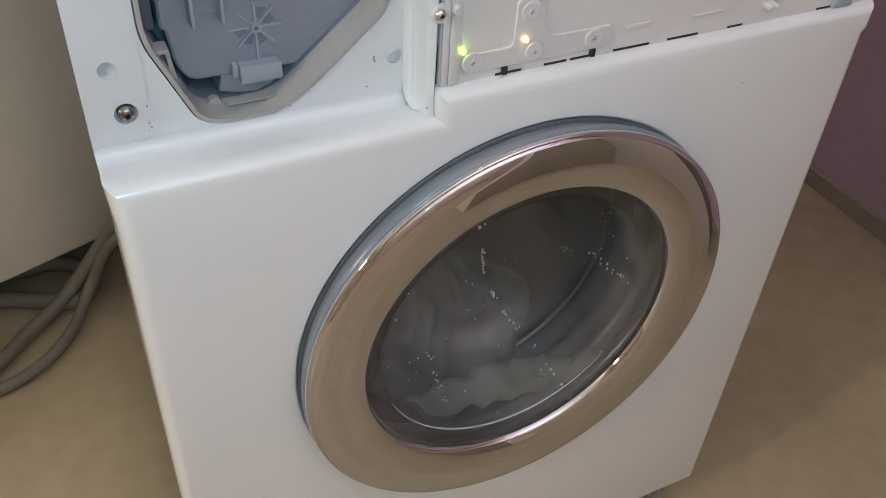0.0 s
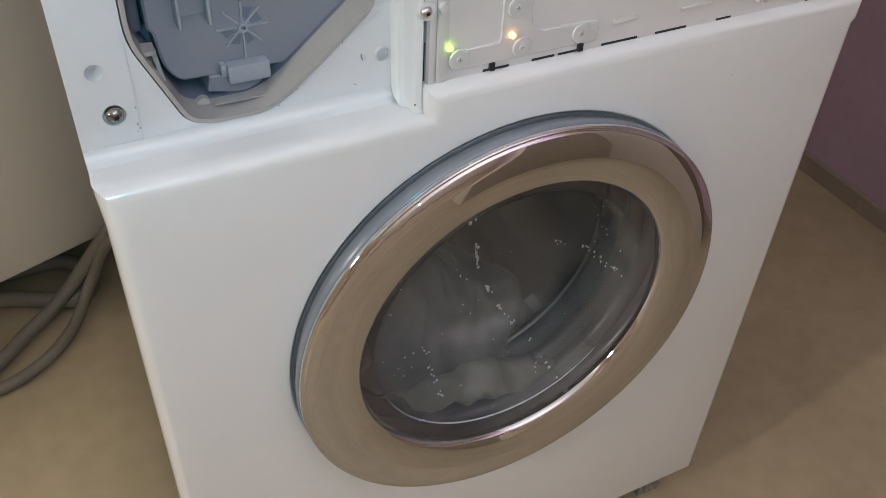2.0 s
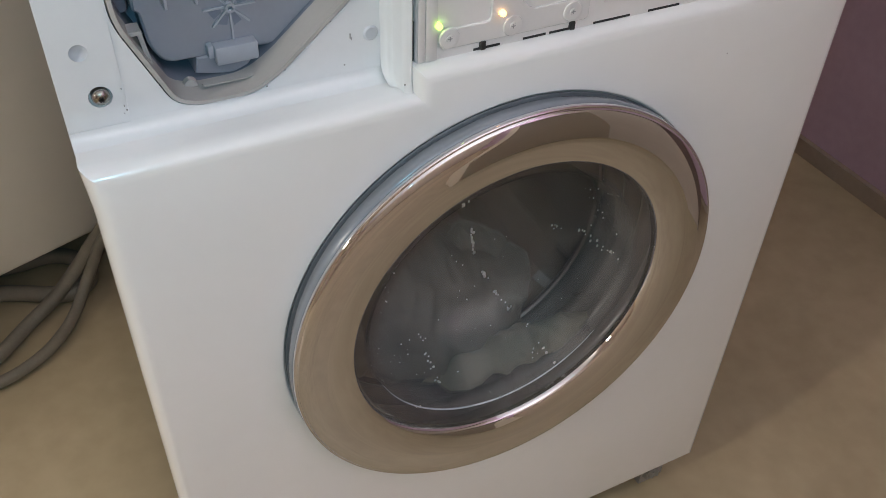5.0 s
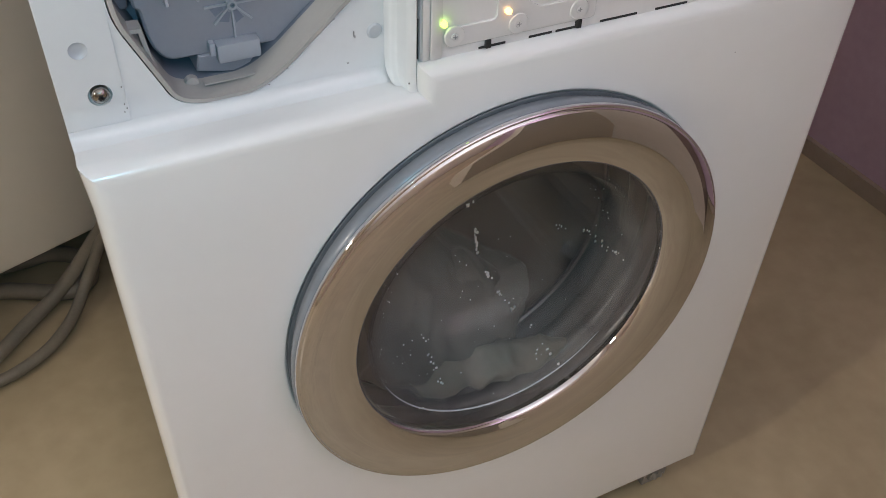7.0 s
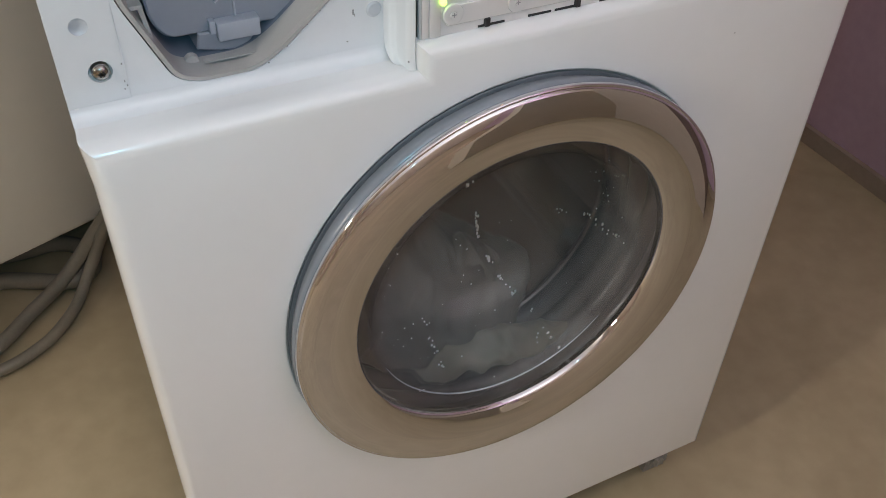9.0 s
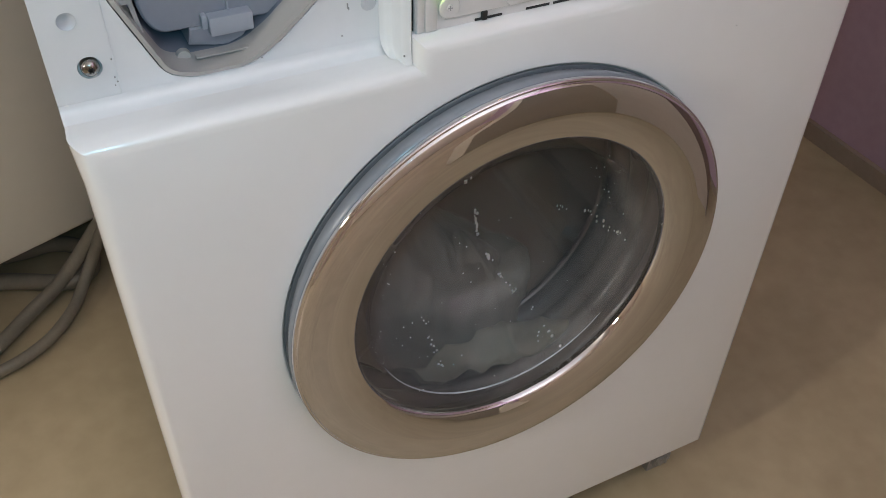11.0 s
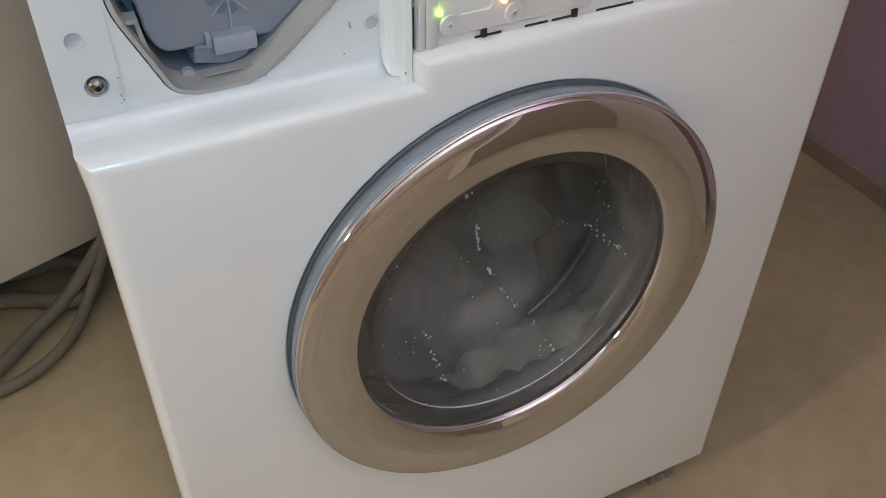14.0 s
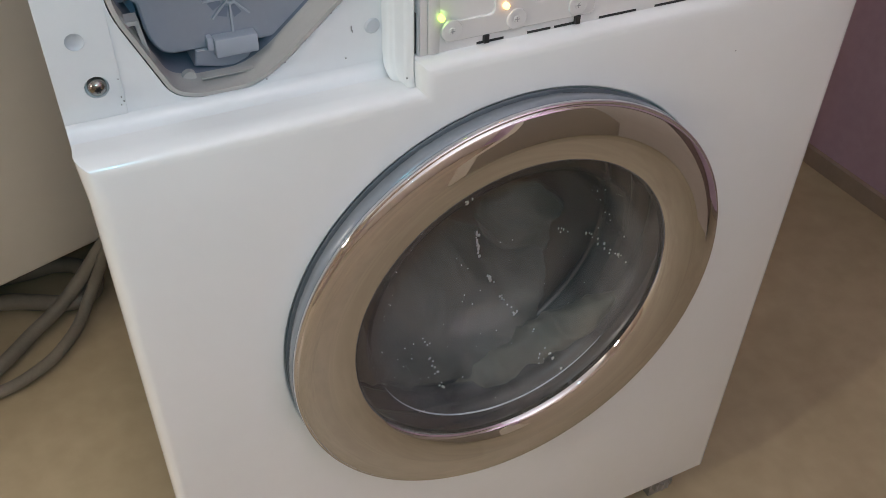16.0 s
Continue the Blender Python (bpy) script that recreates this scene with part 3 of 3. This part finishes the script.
for ang, r0, r1, count, size in ((112, 0.128, 0.136, 7, 0.0008), (-62, 0.068, 0.080, 8, 0.0012), (-63, 0.093, 0.108, 10, 0.0012), (-61, 0.115, 0.118, 3, 0.0009), (-61, 0.120, 0.126, 5, 0.0012),
                                 (-65, 0.119, 0.122, 4, 0.0008), (-123, 0.106, 0.119, 12, 0.0006), (-115, 0.104, 0.108, 3, 0.0008), (-114, 0.112, 0.121, 11, 0.0011), (-4, 0.112, 0.124, 16, 0.0010), (-9, 0.098, 0.105, 6, 0.0008),
                                 (16, 0.114, 0.122, 12, 0.0006), (150, 0.09, 0.13, 8, 0.0005), (-90, 0.03, 0.125, 14, 0.0005), (-30, 0.05, 0.125, 12, 0.0004), (-150, 0.08, 0.128, 16, 0.0005), (60, 0.1, 0.13, 6, 0.0004)):
    for k in range(count):
        r = r0 + (r1 - r0) * rnd.random()
        u = radians(ang + rnd.gauss(0, 0.8 if size > 0.0007 else 9))
        y = float(np.interp(r, [b[0] for b in BOWL], [b[1] for b in BOWL]))
        d = size * rnd.uniform(0.45, 1.25) * (1.15 if size > 0.0009 else 1.0)
        m = Matrix.Translation((CX + r * math.cos(u), y - 0.0006, CZ + r * math.sin(u))) @ Matrix.Diagonal((d, d * 0.7, d * rnd.uniform(1.0, 1.9), 1))
        bmesh.ops.create_icosphere(bm, subdivisions=1, radius=1, matrix=m)
for k in range(18):
    f = rnd.random()
    d = 0.0014 * rnd.uniform(0.4, 1.0)
    m = Matrix.Translation((CX + 0.019 + 0.004 * f + rnd.gauss(0, 0.0007), 0.0968, CZ - 0.004 - 0.034 * f)) @ Matrix.Diagonal((d, d * 0.7, d * 1.7, 1))
    bmesh.ops.create_icosphere(bm, subdivisions=1, radius=1, matrix=m)
tagged(part("glint_beads", bm, BEAD_GLINT, door, "small water beads with the torch's glints in their colour", 80), kind="stuff")

# chips and dirt specks on the enamel
bm = bmesh.new()
for x, z, y, w, h in ((-0.1212, 0.7195, 0.0358, 0.0008, 0.0035), (-0.1205, 0.7175, 0.0358, 0.0006, 0.0018), (-0.0945, 0.6915, 0.0100, 0.0010, 0.0010), (-0.126, 0.7000, 0.0358, 0.0010, 0.0006), (-0.2655, 0.7165, 0.0350, 0.0006, 0.0008),
                      (-0.2660, 0.7050, 0.0350, 0.0006, 0.0010), (-0.2650, 0.7020, 0.0350, 0.0008, 0.0008), (-0.2668, 0.7000, 0.0350, 0.0005, 0.0006), (-0.1670, 0.7063, 0.0352, 0.0022, 0.0012), (-0.1525, 0.7180, 0.0352, 0.0014, 0.0008),
                      (-0.1435, 0.7255, 0.0352, 0.0010, 0.0007), (-0.1345, 0.7328, 0.0352, 0.0016, 0.0007), (-0.1790, 0.6972, 0.0352, 0.0010, 0.0006), (0.1750, 0.6600, -0.0003, 0.0008, 0.0007)):
    box((x - w / 2, y, z - h / 2), (x + w / 2, y + 0.0006, z + h / 2), 0, 1, bm)
tagged(part("specks", bm, SCUFF_SLOT, machine, "dark chips and dirt specks"), kind="stuff")

# ---- feet ----
for x, y in ((-0.2635, 0.035), (0.2635, 0.035), (-0.225, 0.55), (0.225, 0.55)):
    bm = bmesh.new()
    lo, hi = [], []
    for k in range(72):
        r = 0.0245 if k % 4 < 2 else 0.0215
        u = 2 * math.pi * k / 72
        lo.append(bm.verts.new((x + r * math.cos(u), y + 0.008 + r * math.sin(u), 0.019)))
        hi.append(bm.verts.new((x + r * math.cos(u), y + 0.008 + r * math.sin(u), 0.031)))
    for k in range(72):
        bm.faces.new((lo[k], lo[(k + 1) % 72], hi[(k + 1) % 72], hi[k]))
    bm.faces.new(hi)
    box((x - 0.014, y - 0.006, 0.0), (x + 0.014, y + 0.022, 0.0195), 0, 1, bm)
    box((x - 0.006, y + 0.002, 0.031), (x + 0.006, y + 0.014, 0.055), 0, 1, bm)
    part("foot", bm, FOOT, machine, "ridged grey levelling foot")

# ---- laundry in the drum ----
def bunch(section, a0, a1, seed, rough=0.005, shift=lambda f: (0.0, 0.0), n=90, m=72):
    """Bunched cloth that lies round the drum's axis from angle a0 to a1 (degrees); section: a closed line of (r, y)."""
    bm = bmesh.new()
    line = rounded(section, 0.02, 5)
    cr, cy = sum(p[0] for p in line) / len(line), sum(p[1] for p in line) / len(line)
    rings = []
    for i in range(n + 1):
        f = i / n
        end = min(1.0, (math.sin(math.pi * f) * 1.5) ** 0.7) if 0 < f < 1 else 0.02
        u = radians(a0 + (a1 - a0) * f)
        dr, dy = shift(f)
        ring = []
        for r, y in line:
            r, y = cr + (r - cr) * end + dr, cy + (y - cy) * end + dy
            p = Vector((r * math.cos(u), y, r * math.sin(u)))
            q = p * 26 + Vector((seed * 7.3, seed * 2.1, seed))
            w = noise.noise_vector(q * 0.7) * 0.8
            fold = (1 - abs(noise.noise(q + w)) * 2.6) + 0.22 * (1 - abs(noise.noise(q * 2.7 + w)) * 2.6)
            out = Vector(((r - cr) * math.cos(u), y - cy, (r - cr) * math.sin(u)))
            ring.append(bm.verts.new(p + out.normalized() * rough * fold if out.length > 1e-5 else p))
        rings.append(ring)
    for a, b in zip(rings, rings[1:]):
        for k in range(len(line)):
            bm.faces.new((a[k], b[k], b[(k + 1) % len(line)], a[(k + 1) % len(line)]))
    bm.faces.new(rings[0])
    bm.faces.new(rings[-1])
    return bm


def washed(name, bm, mat, label):
    return solo(name, bm, mat, label, "laundry", "laundry in the drum", sharp=85)


towel = washed("wet_towel", bunch([(0.155, 0.050), (0.136, 0.053), (0.124, 0.064), (0.112, 0.084), (0.094, 0.099), (0.072, 0.112), (0.060, 0.135), (0.06, 0.22), (0.12, 0.26), (0.205, 0.25), (0.226, 0.18), (0.216, 0.125),
                                   (0.16, 0.102), (0.140, 0.088), (0.140, 0.074), (0.155, 0.064)], -200, -46, 1, 0.0045), CLOTH, "soaked grey towel bunched in the drum")
shirt = washed("wet_shirt", bunch([(0.130, 0.046), (0.144, 0.032), (0.162, 0.036), (0.168, 0.050), (0.158, 0.062), (0.138, 0.062)], -122, -52, 2, 0.0060,
                                  lambda f: (-0.004 + 0.020 * (2 * f - 1) ** 2, 0.014 - 0.020 * f)), CLOTH_W, "twisted wet white cotton shirt")
cloth = washed("wet_cloth", bunch([(0.060, 0.118), (0.100, 0.104), (0.138, 0.100), (0.150, 0.115), (0.140, 0.150), (0.09, 0.16)], -66, -22, 3, 0.007), CLOTH, "crumpled wet grey cloth")

# ---- cabinet and hoses beside the machine ----
cab = thing("cabinet", "cream metal cabinet standing clear of the floor", "cabinet", (-0.30, 0.7265, 0))
cab.rotation_euler.z = radians(19)
part("body", box((-1.15, 0.0, 0.09), (0.12, 0.29, 0.92), 0.006, 3), CREAM, cab)
for x in (-1.1, 0.06):
    for y in (0.12, 0.25):
        part("foot", box((x - 0.02, y - 0.02, 0), (x + 0.02, y + 0.02, 0.092), 0.003), BLACK, cab)
solo("drain_hose", tube([(-0.66, 0.44, 0.014), (-0.55, 0.53, 0.014), (-0.467, 0.603, 0.014), (-0.423, 0.645, 0.016), (-0.379, 0.680, 0.022), (-0.339, 0.694, 0.052), (-0.306, 0.692, 0.094), (-0.285, 0.685, 0.124), (-0.25, 0.66, 0.19)], 0.0110), HOSE,
     "grey corrugated drain hose lying on the floor", "hose")
solo("inlet_hose", tube([(-0.66, 0.585, 0.012), (-0.56, 0.548, 0.012), (-0.473, 0.550, 0.012), (-0.416, 0.575, 0.012), (-0.381, 0.607, 0.013), (-0.355, 0.644, 0.015), (-0.330, 0.676, 0.036), (-0.307, 0.682, 0.074), (-0.29, 0.675, 0.11), (-0.25, 0.64, 0.17)], 0.0090), HOSE,
     "thin grey water hose looped on the floor", "hose")
solo("coiled_hose", tube([(-0.62, 0.78, 0.016), (-0.53, 0.752, 0.016), (-0.453, 0.734, 0.016), (-0.414, 0.716, 0.016), (-0.376, 0.696, 0.016), (-0.346, 0.690, 0.017), (-0.324, 0.706, 0.018), (-0.320, 0.736, 0.020),
                          (-0.338, 0.766, 0.022), (-0.372, 0.786, 0.022), (-0.415, 0.790, 0.018), (-0.47, 0.800, 0.016), (-0.56, 0.84, 0.016)], 0.0135), HOSE, "thick grey hose coiled on the floor under the cabinet", "hose")


# ---- what moves ----
def motions():
    spin = [(0.0, 0), (0.5, 40), (1.0, 85), (1.5, 120), (2.0, 165), (2.5, 210), (3.0, 250), (3.5, 290), (4.0, 335), (4.5, 380), (5.0, 410), (5.5, 420), (6.0, 422), (11.3, 422), (11.6, 440), (12.0, 475),
            (12.5, 520), (13.0, 560), (13.5, 600), (14.0, 640), (14.5, 680), (15.0, 725), (15.5, 770), (16.0, 810)]
    walk(drum, [(t, pose(CX, 0, CZ, 0, -a, 0)) for t, a in spin])
    turn = [(0.0, 0), (0.2, 10), (0.5, -10), (0.8, 30), (1.0, -16), (1.2, 38), (1.5, -10), (1.8, 28), (2.0, -5), (2.2, 42), (2.5, 0), (2.7, 22), (3.0, -12), (3.2, 40), (3.5, 6), (3.8, 28), (4.0, -4), (4.3, 24),
            (4.6, -8), (4.9, 16), (5.3, -8), (5.8, 0), (6.3, 0), (11.3, 0), (11.5, -24), (11.7, -10), (11.9, 8), (12.0, 4), (12.2, 16), (12.5, 8), (12.8, 34), (13.0, 13), (13.3, 30), (13.5, 6), (13.8, 28), (14.0, 14),
            (14.2, 34), (14.5, 9), (14.8, 32), (15.0, 22), (15.3, 4), (15.5, 16), (15.8, 34), (16.0, 24)]
    # towel and cloth are set deeper while the drum turns, to look darker from the camera
    back = [(0.0, 0.05), (4.9, 0.05), (5.8, 0.0), (11.3, 0.0), (11.7, 0.05), (16.0, 0.05)]
    for ob, share, rest, deep in ((shirt, 1.0, 0.0, 0.0), (towel, 0.45, 0.0, 0.15), (cloth, 1.2, -34.0, 0.6)):
        walk(ob, [(t, pose(CX, deep * float(np.interp(t, [k[0] for k in back], [k[1] for k in back])), CZ, 0, -(share * a + rest * (1 if t < 11.4 else 0.4)), 0)) for t, a in turn])


motions()
